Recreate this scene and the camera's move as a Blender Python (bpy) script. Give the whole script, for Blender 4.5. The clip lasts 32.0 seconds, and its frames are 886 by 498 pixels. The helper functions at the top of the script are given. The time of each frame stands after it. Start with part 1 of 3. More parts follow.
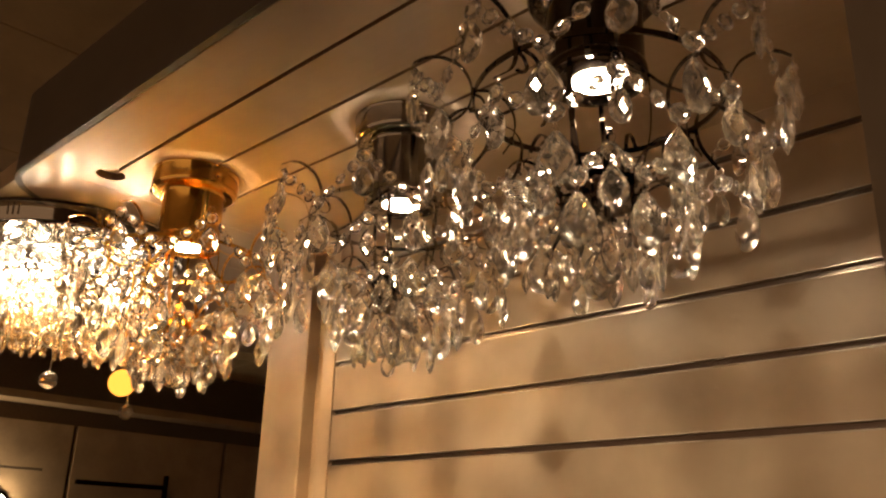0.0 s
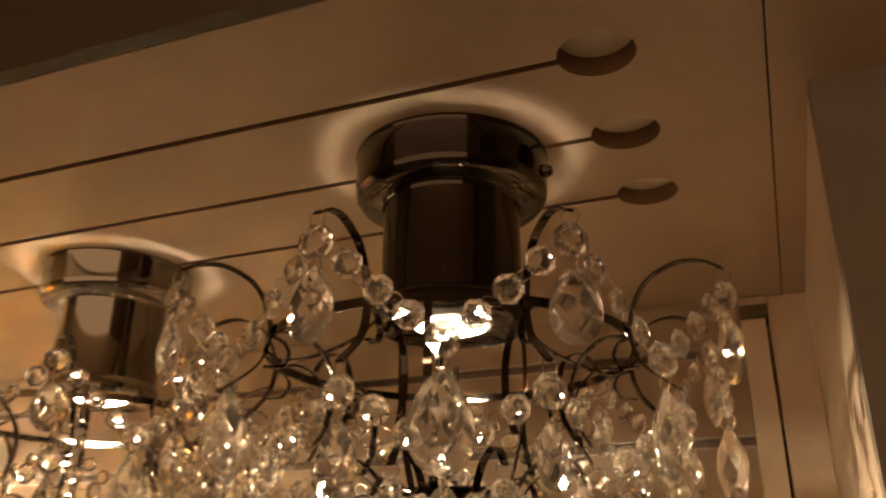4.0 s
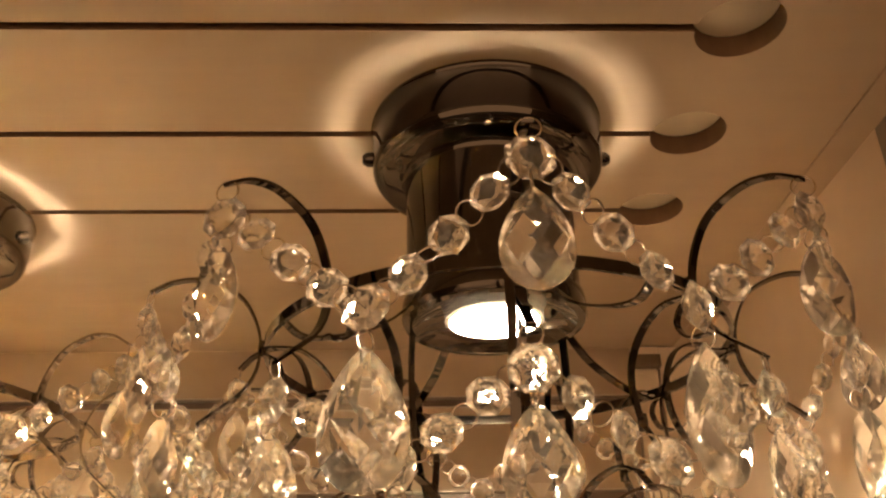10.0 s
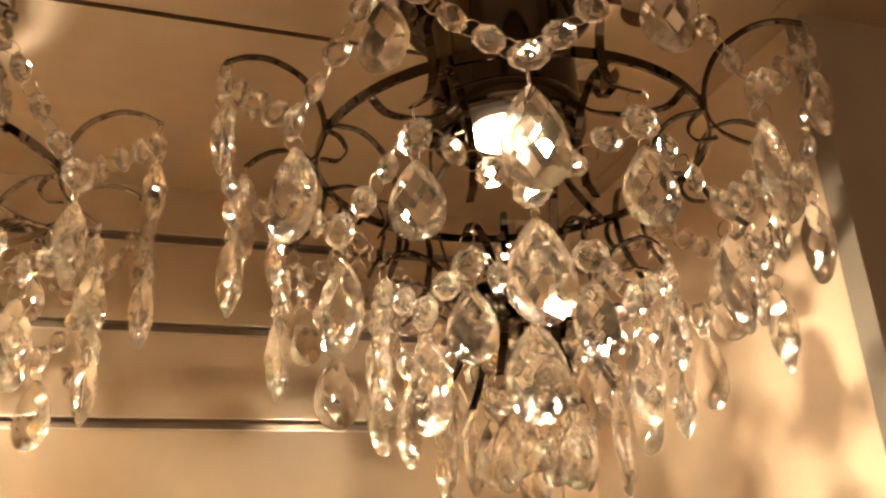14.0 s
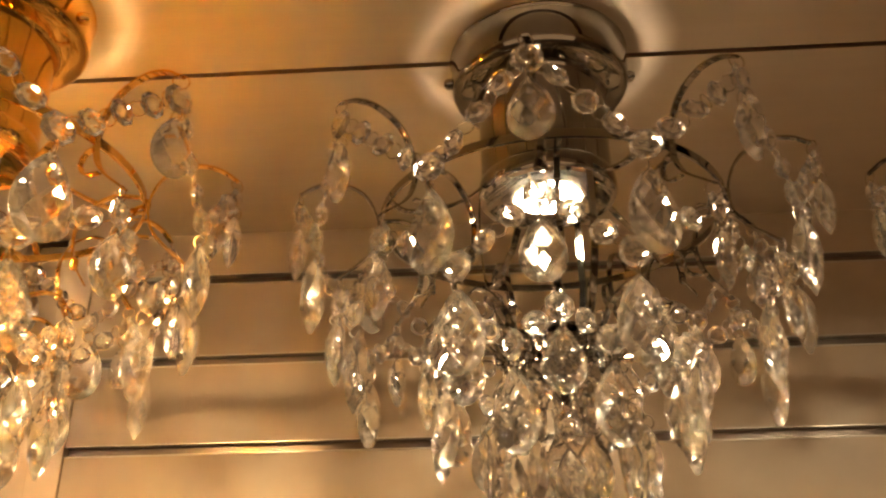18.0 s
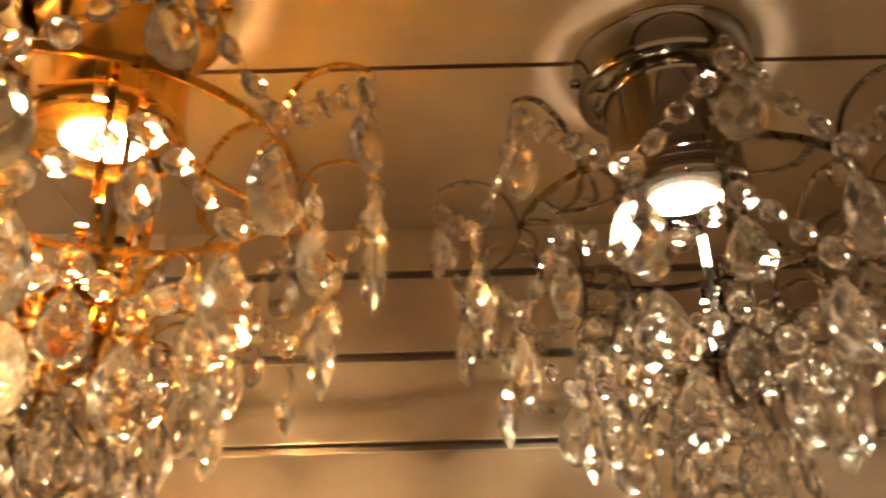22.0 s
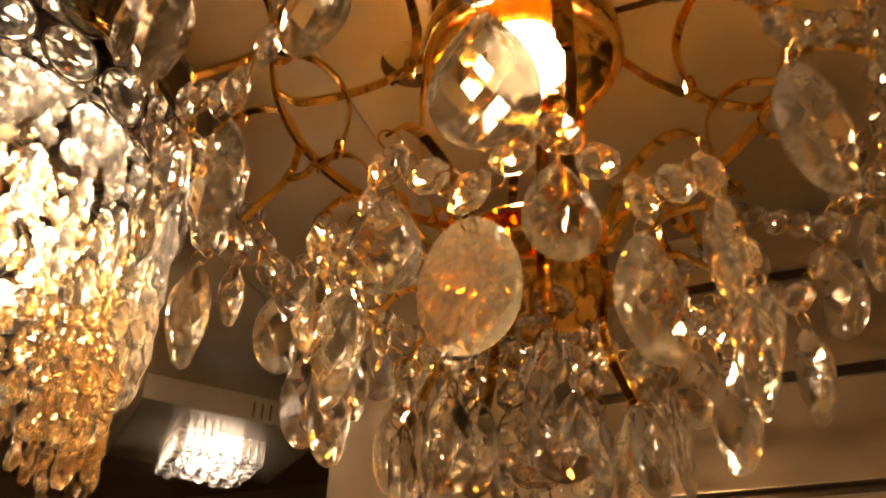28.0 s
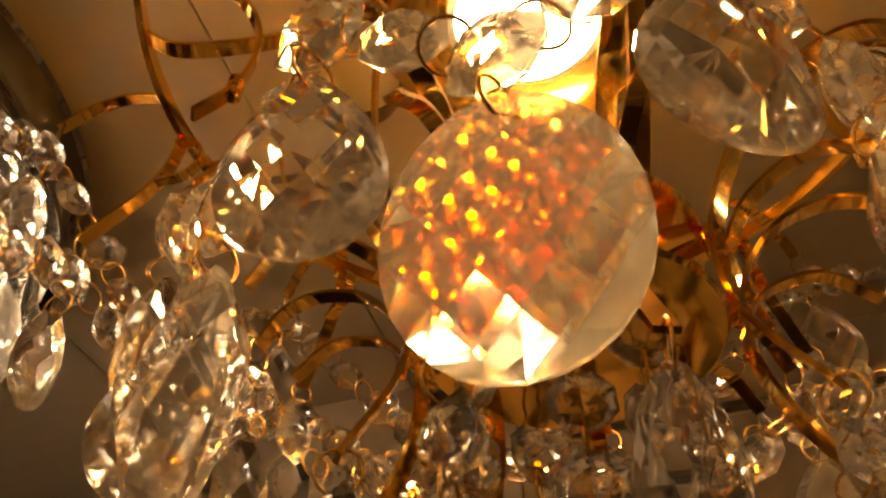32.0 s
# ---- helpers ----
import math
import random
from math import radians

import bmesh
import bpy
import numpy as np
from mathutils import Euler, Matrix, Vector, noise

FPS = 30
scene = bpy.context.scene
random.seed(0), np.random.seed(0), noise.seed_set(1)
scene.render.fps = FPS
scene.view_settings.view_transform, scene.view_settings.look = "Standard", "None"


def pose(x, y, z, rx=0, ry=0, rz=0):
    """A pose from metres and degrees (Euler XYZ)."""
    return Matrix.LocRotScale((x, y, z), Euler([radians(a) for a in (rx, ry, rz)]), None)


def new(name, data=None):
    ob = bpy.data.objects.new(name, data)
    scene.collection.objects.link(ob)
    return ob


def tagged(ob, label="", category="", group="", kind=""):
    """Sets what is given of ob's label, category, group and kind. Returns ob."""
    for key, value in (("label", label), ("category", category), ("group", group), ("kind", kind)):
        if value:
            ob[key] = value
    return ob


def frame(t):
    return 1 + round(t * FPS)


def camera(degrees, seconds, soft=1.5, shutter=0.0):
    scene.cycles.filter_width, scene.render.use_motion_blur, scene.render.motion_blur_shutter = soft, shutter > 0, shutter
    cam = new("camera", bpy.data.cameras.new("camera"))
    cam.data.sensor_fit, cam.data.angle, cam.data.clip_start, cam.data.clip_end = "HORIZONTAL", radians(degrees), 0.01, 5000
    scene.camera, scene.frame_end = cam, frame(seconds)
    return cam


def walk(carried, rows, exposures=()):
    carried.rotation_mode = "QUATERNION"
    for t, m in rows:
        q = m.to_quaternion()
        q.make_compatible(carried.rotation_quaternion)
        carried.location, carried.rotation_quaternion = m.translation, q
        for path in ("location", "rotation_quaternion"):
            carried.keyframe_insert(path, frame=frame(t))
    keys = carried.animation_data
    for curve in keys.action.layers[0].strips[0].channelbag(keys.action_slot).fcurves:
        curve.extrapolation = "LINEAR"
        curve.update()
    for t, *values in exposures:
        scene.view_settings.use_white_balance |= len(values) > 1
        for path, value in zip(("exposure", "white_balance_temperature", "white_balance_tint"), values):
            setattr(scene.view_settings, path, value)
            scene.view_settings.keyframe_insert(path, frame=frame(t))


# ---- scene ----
from mathutils.geometry import delaunay_2d_cdt

CEIL = 2.30          # underside of the soffit

# ---- camera and its way: seconds, x, y, z, yaw, pitch, roll
PATH = [
    (0, 0.4372, -0.6728, 1.7004, 43.75, 19.29, -1.51),
    (0.5, 0.4365, -0.6579, 1.7267, 43.77, 18.68, -0.57),
    (1, 0.4298, -0.6309, 1.7591, 43.04, 18.69, -0.52),
    (1.5, 0.4170, -0.6169, 1.8094, 41.48, 18.47, -0.40),
    (2, 0.3910, -0.6062, 1.8715, 39.05, 18.19, 0.08),
    (2.5, 0.3610, -0.5921, 1.9222, 36.18, 18.76, 0.42),
    (3, 0.3172, -0.5838, 1.9522, 31.78, 20.10, -0.61),
    (3.3, 0.2838, -0.5809, 1.9629, 28.84, 21.03, -0.56),
    (3.5, 0.2610, -0.5753, 1.9697, 26.81, 21.45, -0.47),
    (4, 0.2067, -0.5464, 1.9835, 21.22, 22.67, -0.31),
    (4.5, 0.1691, -0.5049, 1.9912, 16.34, 24.33, 0.27),
    (6.5, 0.0505, -0.4139, 1.9934, 6.90, 29.18, 2.47),
    (7, 0.0314, -0.4083, 1.9966, 6.24, 29.26, 2.34),
    (7.5, 0.0164, -0.4115, 1.9943, 5.60, 29.51, 2.39),
    (8, -0.0010, -0.4191, 1.9923, 3.82, 29.34, 2.07),
    (8.5, -0.0238, -0.4289, 1.9901, 0.79, 28.62, 2.49),
    (9, -0.0430, -0.4374, 1.9815, -1.87, 28.50, 2.76),
    (9.5, -0.0450, -0.4489, 1.9804, -1.83, 27.55, 1.98),
    (10, -0.0451, -0.4615, 1.9829, -1.45, 26.69, 1.06),
    (10.5, -0.0518, -0.4689, 1.9797, -1.13, 26.62, 0.71),
    (11, -0.0911, -0.4716, 1.9713, -3.64, 26.66, 1.33),
    (11.5, -0.1500, -0.4632, 1.9626, -8.30, 26.20, 2.75),
    (12, -0.2020, -0.4540, 1.9505, -13.30, 24.35, 4.20),
    (12.5, -0.2140, -0.4550, 1.9300, -15.60, 22.50, 3.90),
    (13, -0.2125, -0.4605, 1.8960, -17.40, 22.45, 3.05),
    (13.5, -0.2110, -0.4655, 1.8790, -19.10, 22.15, 2.80),
    (15.5, -0.2640, -0.4706, 1.8790, -5.90, 22.35, 1.15),
    (16, -0.3100, -0.4830, 1.8650, -1.90, 22.85, 0.60),
    (16.5, -0.3530, -0.4850, 1.8630, 0.40, 23.20, 0.80),
    (17, -0.3835, -0.4870, 1.8615, 3.60, 23.50, 0.36),
    (17.5, -0.4245, -0.4870, 1.8545, 3.95, 24.40, 0.58),
    (18, -0.4637, -0.4850, 1.8515, 3.20, 25.00, 0.90),
    (18.5, -0.4940, -0.4880, 1.8540, 1.75, 24.75, 1.25),
    (19, -0.5119, -0.4904, 1.8545, 0.50, 24.67, 1.42),
    (19.5, -0.5227, -0.4897, 1.8539, -0.51, 24.80, 1.85),
    (20, -0.5315, -0.4893, 1.8536, -1.53, 24.85, 1.87),
    (20.5, -0.5388, -0.4895, 1.8539, -2.39, 24.82, 1.90),
    (21, -0.5446, -0.4900, 1.8533, -2.51, 24.76, 1.47),
    (21.5, -0.5668, -0.4866, 1.8542, -1.73, 24.81, 1.45),
    (22, -0.6073, -0.4847, 1.8538, -0.04, 25.09, 1.63),
    (22.5, -0.6321, -0.4760, 1.8567, 4.99, 25.92, 0.90),
    (23, -0.6685, -0.4734, 1.8676, 8.60, 26.23, -0.10),
    (23.5, -0.6858, -0.4857, 1.8710, 12.17, 26.34, -0.61),
    (24, -0.6959, -0.4952, 1.8707, 14.96, 26.58, -0.73),
    (24.5, -0.6986, -0.4967, 1.8644, 16.19, 27.08, -0.83),
    (26.5, -0.7055, -0.4448, 1.8342, 19.03, 28.87, -0.21),
    (27, -0.7111, -0.4002, 1.8273, 19.98, 30.69, -1.06),
    (27.5, -0.7217, -0.3565, 1.8273, 20.81, 32.08, -1.54),
    (28, -0.7402, -0.3175, 1.8355, 21.09, 32.82, -1.24),
    (28.5, -0.7680, -0.2809, 1.8422, 20.36, 34.40, -0.27),
    (29, -0.7970, -0.2479, 1.8489, 18.58, 37.27, 0.99),
    (29.5, -0.8076, -0.2219, 1.8601, 17.95, 39.19, 1.12),
    (30, -0.8076, -0.2017, 1.8745, 18.23, 40.26, 0.89),
    (30.5, -0.8080, -0.1891, 1.8840, 18.08, 41.05, 0.72),
    (31, -0.8111, -0.1781, 1.8894, 17.36, 42.52, 1.12),
    (31.5, -0.8113, -0.1717, 1.8943, 16.91, 43.00, 1.04),
    (32, -0.8097, -0.1666, 1.8993, 16.68, 43.14, 0.61),

]
cam = camera(54.96, 32.0, soft=2.2, shutter=0.6)
walk(cam, [(t, pose(x, y, z, 90 + pitch, roll, yaw)) for t, x, y, z, yaw, pitch, roll in PATH],
     exposures=[
         (0.0, 2.5, 6450, 11), (2.0, 2.55, 6550, 11), (4.0, 3.07, 6700, 11), (6.5, 4.02, 6500, 9), (11.0, 4.0, 6500, 8), (13.5, 3.75, 6450, 9), (16.0, 3.2, 6450, 6),
         (18.0, 2.82, 6400, 5), (20.0, 2.42, 6600, 10), (21.0, 2.40, 6600, 10), (22.0, 2.55, 6500, 9), (23.0, 2.48, 6400, 8), (24.0, 2.22, 6300, 7), (26.5, 1.55, 6550, 11),
         (28.0, 1.35, 7000, 12), (32.0, 1.2, 7400, 11)])

# ---- world and light
scene.cycles.max_bounces, scene.cycles.transmission_bounces, scene.cycles.transparent_max_bounces, scene.cycles.glossy_bounces = 40, 40, 48, 10
world = bpy.data.worlds.new("shop_ambience")
scene.world = world
world.use_nodes = True
wbg = world.node_tree.nodes["Background"]
wbg.inputs["Color"].default_value = (1.0, 0.57, 0.29, 1)
wbg.inputs["Strength"].default_value = 0.082

BULB = 140.0         # strength of the spot bulbs
ROUND_AT = 0         # the swag of the gold lamp that carries the round crystal
UP = 0.06            # watts of the lamp added over each hub for the ceiling halo


# ---- materials
def mat(name, color, rough=0.5, metal=0.0, grain=0.0, grain_scale=80.0, bump=0.0, spec=0.5, stain=0.0, coat=0.0, stretch=(1, 1, 1)):
    m = bpy.data.materials.new(name)
    m.use_nodes = True
    nt = m.node_tree
    b = nt.nodes["Principled BSDF"]
    b.inputs["Base Color"].default_value = (*color, 1)
    b.inputs["Roughness"].default_value = rough
    b.inputs["Metallic"].default_value = metal
    b.inputs["Specular IOR Level"].default_value = spec
    b.inputs["Coat Weight"].default_value = coat
    if grain or bump or stain:
        co = nt.nodes.new("ShaderNodeTexCoord")
        mp = nt.nodes.new("ShaderNodeMapping")
        mp.inputs["Scale"].default_value = stretch
        nt.links.new(co.outputs["Object"], mp.inputs["Vector"])
        n1 = nt.nodes.new("ShaderNodeTexNoise")
        n1.inputs["Scale"].default_value = grain_scale
        n1.inputs["Detail"].default_value = 6
        nt.links.new(mp.outputs["Vector"], n1.inputs["Vector"])
        n2 = nt.nodes.new("ShaderNodeTexNoise")
        n2.inputs["Scale"].default_value = 6.0
        n2.inputs["Detail"].default_value = 3
        nt.links.new(co.outputs["Object"], n2.inputs["Vector"])
        cr = nt.nodes.new("ShaderNodeMix")
        cr.data_type = "RGBA"
        cr.inputs[6].default_value = (*[c * (1 - grain) for c in color], 1)
        cr.inputs[7].default_value = (*[min(1, c * (1 + grain)) for c in color], 1)
        nt.links.new(n1.outputs["Fac"], cr.inputs[0])
        c2 = nt.nodes.new("ShaderNodeMix")
        c2.data_type = "RGBA"
        c2.blend_type = "MULTIPLY"
        rr = nt.nodes.new("ShaderNodeMapRange")
        rr.inputs["From Min"].default_value, rr.inputs["From Max"].default_value = 0.42, 0.62
        rr.inputs["To Min"].default_value, rr.inputs["To Max"].default_value = 0.0, 1.0
        nt.links.new(n2.outputs["Fac"], rr.inputs["Value"])
        nt.links.new(rr.outputs["Result"], c2.inputs[0])
        nt.links.new(cr.outputs[2], c2.inputs[6])
        c2.inputs[7].default_value = (1 - stain, 1 - stain, 1 - stain, 1)
        nt.links.new(c2.outputs[2], b.inputs["Base Color"])
        if bump:
            bp = nt.nodes.new("ShaderNodeBump")
            bp.inputs["Strength"].default_value = bump
            bp.inputs["Distance"].default_value = 0.002
            nt.links.new(n1.outputs["Fac"], bp.inputs["Height"])
            nt.links.new(bp.outputs["Normal"], b.inputs["Normal"])
    return m


def crystal_mat(name, tint, clear=0.3, haze=0.025, ior=1.52, rough=0.0):
    """Cut crystal: refracting glass with a share of plain see-through and a glow haze."""
    m = bpy.data.materials.new(name)
    m.use_nodes = True
    nt = m.node_tree
    nt.nodes.clear()
    out = nt.nodes.new("ShaderNodeOutputMaterial")
    g = nt.nodes.new("ShaderNodeBsdfGlass")
    g.inputs["Color"].default_value = (*tint, 1)
    g.inputs["IOR"].default_value = ior
    g.inputs["Roughness"].default_value = rough
    t = nt.nodes.new("ShaderNodeBsdfTransparent")
    t.inputs["Color"].default_value = (*tint, 1)
    mx = nt.nodes.new("ShaderNodeMixShader")
    mx.inputs[0].default_value = clear
    nt.links.new(g.outputs[0], mx.inputs[1])
    nt.links.new(t.outputs[0], mx.inputs[2])
    gl = nt.nodes.new("ShaderNodeBsdfTranslucent")      # pale haze put in to brighten the gems
    gl.inputs["Color"].default_value = (0.92, 0.82, 0.68, 1)
    m2 = nt.nodes.new("ShaderNodeMixShader")
    m2.inputs[0].default_value = haze
    nt.links.new(mx.outputs[0], m2.inputs[1])
    nt.links.new(gl.outputs[0], m2.inputs[2])
    nt.links.new(m2.outputs[0], out.inputs[0])
    return m


def glow_mat(name, color, strength):
    m = bpy.data.materials.new(name)
    m.use_nodes = True
    nt = m.node_tree
    nt.nodes.clear()
    out = nt.nodes.new("ShaderNodeOutputMaterial")
    e = nt.nodes.new("ShaderNodeEmission")
    e.inputs["Color"].default_value = color
    e.inputs["Strength"].default_value = strength
    nt.links.new(e.outputs[0], out.inputs[0])
    return m


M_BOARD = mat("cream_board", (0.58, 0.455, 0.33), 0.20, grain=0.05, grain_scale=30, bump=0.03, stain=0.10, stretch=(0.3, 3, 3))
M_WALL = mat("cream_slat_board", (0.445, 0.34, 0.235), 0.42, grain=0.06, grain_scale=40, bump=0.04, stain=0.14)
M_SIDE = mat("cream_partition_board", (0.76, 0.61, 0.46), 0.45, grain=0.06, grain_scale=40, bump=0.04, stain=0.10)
M_GREY = mat("grey_partition_paint", (0.30, 0.26, 0.22), 0.6, grain=0.08, grain_scale=30, stain=0.12)
# dark colour carries the shade on the soffit's unlit front
M_FRONT = mat("front_board_unlit", (0.11, 0.09, 0.07), 0.6, grain=0.1, grain_scale=20, stain=0.1)
# near-black backing colour that holds the shade inside slots and grooves
M_GROOVE = mat("groove_shade", (0.05, 0.035, 0.025), 0.6, grain=0.1)
M_RAIL = mat("aluminium_insert", (0.50, 0.45, 0.38), 0.32, 1.0, grain=0.1, grain_scale=60)
# insert metal darkened to carry the shadow at the back of the grooves
M_CHANNEL = mat("shaded_channel_metal", (0.16, 0.13, 0.11), 0.3, 1.0, grain=0.1, grain_scale=60)
M_ROOM = mat("room_plaster", (0.82, 0.64, 0.38), 0.7, grain=0.05, stain=0.1)
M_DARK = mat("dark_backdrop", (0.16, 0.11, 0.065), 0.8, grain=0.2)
M_BLACK = mat("black_nickel", (0.085, 0.072, 0.062), 0.05, 1.0, grain=0.12, grain_scale=120)
M_CHROME = mat("polished_chrome", (0.34, 0.32, 0.29), 0.05, 1.0, grain=0.03, grain_scale=120)
M_GOLD = mat("polished_gold", (0.94, 0.57, 0.14), 0.09, 1.0, grain=0.06, grain_scale=120)
M_WIRE = mat("steel_link", (0.55, 0.48, 0.40), 0.2, 1.0)
M_GWIRE = mat("brass_link", (0.75, 0.45, 0.14), 0.2, 1.0)
# last figure: share of pale haze that imitates glow in the crystals
M_CRYSTAL = crystal_mat("clear_crystal", (1.0, 0.997, 0.990), 0.06, 0.0110)
M_MILKY = crystal_mat("hazy_crystal", (1.0, 0.995, 0.985), 0.10, 0.034, rough=0.05)
M_CURTAIN = crystal_mat("curtain_crystal", (0.998, 0.992, 0.985), 0.34, 0.050)
M_AMBER = crystal_mat("amber_crystal", (1.0, 0.89, 0.70), 0.34, 0.055)
WARM = {"black": (1.0, 0.77, 0.50), "chrome": (1.0, 0.75, 0.47), "gold": (1.0, 0.64, 0.30)}
M_BULB_BLACK = glow_mat("halogen_glow", (*WARM["black"], 1), BULB * 0.32)
M_BULB_CHROME = glow_mat("halogen_glow", (*WARM["chrome"], 1), BULB * 0.30)
M_BULB_GOLD = glow_mat("halogen_glow", (*WARM["gold"], 1), BULB * 0.80)
M_INNER = glow_mat("white_lamp_glow", (1.0, 0.76, 0.52, 1), 27.0)
# cream base colour stands in for the bright reflections in polished metal
M_CREAM_SHEEN = mat("cream_sheen_metal", (0.80, 0.68, 0.52), 0.30, 0.25, grain=0.05, grain_scale=40, stain=0.08)
M_FLOOR = mat("shop_floor", (0.07, 0.05, 0.03), 0.4, grain=0.15, stain=0.1)
M_AMBERGLOW = glow_mat("amber_glass_glow", (1.0, 0.30, 0.035, 1), 0.5)
M_SQUARE = glow_mat("square_lamp_glow", (1.0, 0.80, 0.64, 1), 2.6)
M_PANEL = mat("display_panel", (0.46, 0.32, 0.18), 0.7, grain=0.1, stain=0.15)
M_SCONCE = glow_mat("sconce_glow", (1.0, 0.78, 0.5, 1), 14.0)
M_EDGE = mat("slot_side_brown", (0.20, 0.12, 0.065), 0.8, grain=0.2, grain_scale=60)
# paler than the board: bounced light on the recess top is coloured in
M_HOLE_TOP = mat("hole_top_pale", (0.85, 0.74, 0.56), 0.4, grain=0.04)
M_REFLECT = mat("lamp_reflector", (0.80, 0.76, 0.70), 0.25, 1.0)


# ---- mesh helpers
def mesh(name, bm, material):
    me = bpy.data.meshes.new(name)
    bm.to_mesh(me)
    bm.free()
    me.materials.append(material)
    return me


def part(name, bm, material, parent, label=""):
    ob = new(name, mesh(name, bm, material) if isinstance(bm, bmesh.types.BMesh) else bm)
    ob.parent = parent
    if label:
        tagged(ob, label)
    return ob


def smooth(bm, angle=0.6):
    for f in bm.faces:
        f.smooth = True
    for e in bm.edges:
        if len(e.link_faces) == 2 and e.calc_face_angle(0) > angle:
            e.smooth = False
    return bm


def box(x0, x1, y0, y1, z0, z1, bevel=0.0):
    bm = bmesh.new()
    bmesh.ops.create_cube(bm, size=1)
    for v in bm.verts:
        v.co = Vector(((x0 + x1) / 2 + v.co.x * (x1 - x0), (y0 + y1) / 2 + v.co.y * (y1 - y0), (z0 + z1) / 2 + v.co.z * (z1 - z0)))
    if bevel:
        bmesh.ops.bevel(bm, geom=bm.edges[:], offset=bevel, segments=2, affect="EDGES", profile=0.6)
    return bm


def lathe(profile, n=48, close=False):
    """Turn a profile of (radius, z) round z."""
    bm = bmesh.new()
    rings = []
    for r, z in profile:
        if r < 1e-6:
            rings.append([bm.verts.new((0, 0, z))] * n)
        else:
            rings.append([bm.verts.new((r * math.cos(2 * math.pi * k / n), r * math.sin(2 * math.pi * k / n), z)) for k in range(n)])
    for a, b in zip(rings, rings[1:]):
        for k in range(n):
            q = []
            for v in (a[k], a[(k + 1) % n], b[(k + 1) % n], b[k]):
                if v not in q:
                    q.append(v)
            if len(q) > 2:
                bm.faces.new(q)
    bmesh.ops.recalc_face_normals(bm, faces=bm.faces[:])
    return smooth(bm)


def strip(pts, width, thick, side):
    """A flat metal strip along pts; side(i) gives the direction of its width."""
    bm = bmesh.new()
    prev = None
    pts = [Vector(p) for p in pts]
    for i, p in enumerate(pts):
        d = (pts[min(i + 1, len(pts) - 1)] - pts[max(i - 1, 0)]).normalized()
        s = Vector(side).normalized()
        n = d.cross(s).normalized()
        ring = [bm.verts.new(p + s * a * width / 2 + n * b * thick / 2) for a, b in ((-1, -1), (1, -1), (1, 1), (-1, 1))]
        if prev:
            for k in range(4):
                bm.faces.new((prev[k], prev[(k + 1) % 4], ring[(k + 1) % 4], ring[k]))
        else:
            bm.faces.new(ring[::-1])
        prev = ring
    bm.faces.new(prev)
    bmesh.ops.recalc_face_normals(bm, faces=bm.faces[:])
    return smooth(bm, 0.9)


def curve_pts(ctrl, n=24):
    """Catmull-Rom through control points."""
    c = [Vector(p) for p in ctrl]
    c = [2 * c[0] - c[1]] + c + [2 * c[-1] - c[-2]]
    out = []
    segs = len(c) - 3
    for s in range(segs):
        for k in range(n // segs + 1):
            t = k / (n // segs + 1)
            a, b, d, e = c[s:s + 4]
            out.append(0.5 * ((2 * b) + (d - a) * t + (2 * a - 5 * b + 4 * d - e) * t * t + (3 * b - a - 3 * d + e) * t ** 3))
    out.append(c[-2])
    return out


def torus(R, r, nu=14, nv=5):
    bm = bmesh.new()
    g = [[bm.verts.new(((R + r * math.cos(2 * math.pi * j / nv)) * math.cos(2 * math.pi * i / nu), r * math.sin(2 * math.pi * j / nv),
                        (R + r * math.cos(2 * math.pi * j / nv)) * math.sin(2 * math.pi * i / nu))) for j in range(nv)] for i in range(nu)]
    for i in range(nu):
        for j in range(nv):
            bm.faces.new((g[i][j], g[(i + 1) % nu][j], g[(i + 1) % nu][(j + 1) % nv], g[i][(j + 1) % nv]))
    for f in bm.faces:
        f.smooth = True
    return bm


# ---- cut crystals; each hangs from its own origin down to -z, and is thin along y
def gem(outline, thick, levels):
    """A faceted gem: an outline (x, z) repeated at several depths, turned by half a step from level to level, so that the facets are diamonds."""
    bm = bmesh.new()
    n = len(outline)
    cz = sum(z for _, z in outline) / n

    def at(s, k):
        i = int(math.floor(k)) % n
        j = (i + 1) % n
        f = k - math.floor(k)
        x = outline[i][0] * (1 - f) + outline[j][0] * f
        z = outline[i][1] * (1 - f) + outline[j][1] * f
        return x * s, cz + (z - cz) * s

    girdle = [bm.verts.new((x, 0, z)) for x, z in outline]
    for sgn in (1, -1):
        prev, off = girdle, 0.0
        for s, d in levels:
            off += 0.5
            ring = []
            for k in range(n):
                x, z = at(s, k + off)
                ring.append(bm.verts.new((x, sgn * d * thick / 2, z)))
            for k in range(n):
                bm.faces.new((prev[k], prev[(k + 1) % n], ring[k]))
                bm.faces.new((prev[(k + 1) % n], ring[(k + 1) % n], ring[k]))
            prev = ring
        bm.faces.new(prev)
    bmesh.ops.recalc_face_normals(bm, faces=bm.faces[:])
    return bm


def drop_outline(w, h, n=12):
    """A tear: pointed top, broad round foot."""
    half = n // 2
    right = []
    for k in range(1, half):
        t = math.pi * (k / half) ** 0.92
        right.append((w / 2 * 1.10 * math.sin(t) * math.sin(t / 2) ** 0.62, -h * (1 - math.cos(t)) / 2))
    return [(0, 0)] + right + [(0, -h)] + [(-x, z) for x, z in reversed(right)]


def almond_outline(w, h, n=12):
    return [(w / 2 * math.copysign(abs(math.cos(a)) ** 1.25, math.cos(a)), -h / 2 + math.sin(a) * h / 2)
            for a in (2 * math.pi * k / n + math.pi / 2 for k in range(n))]


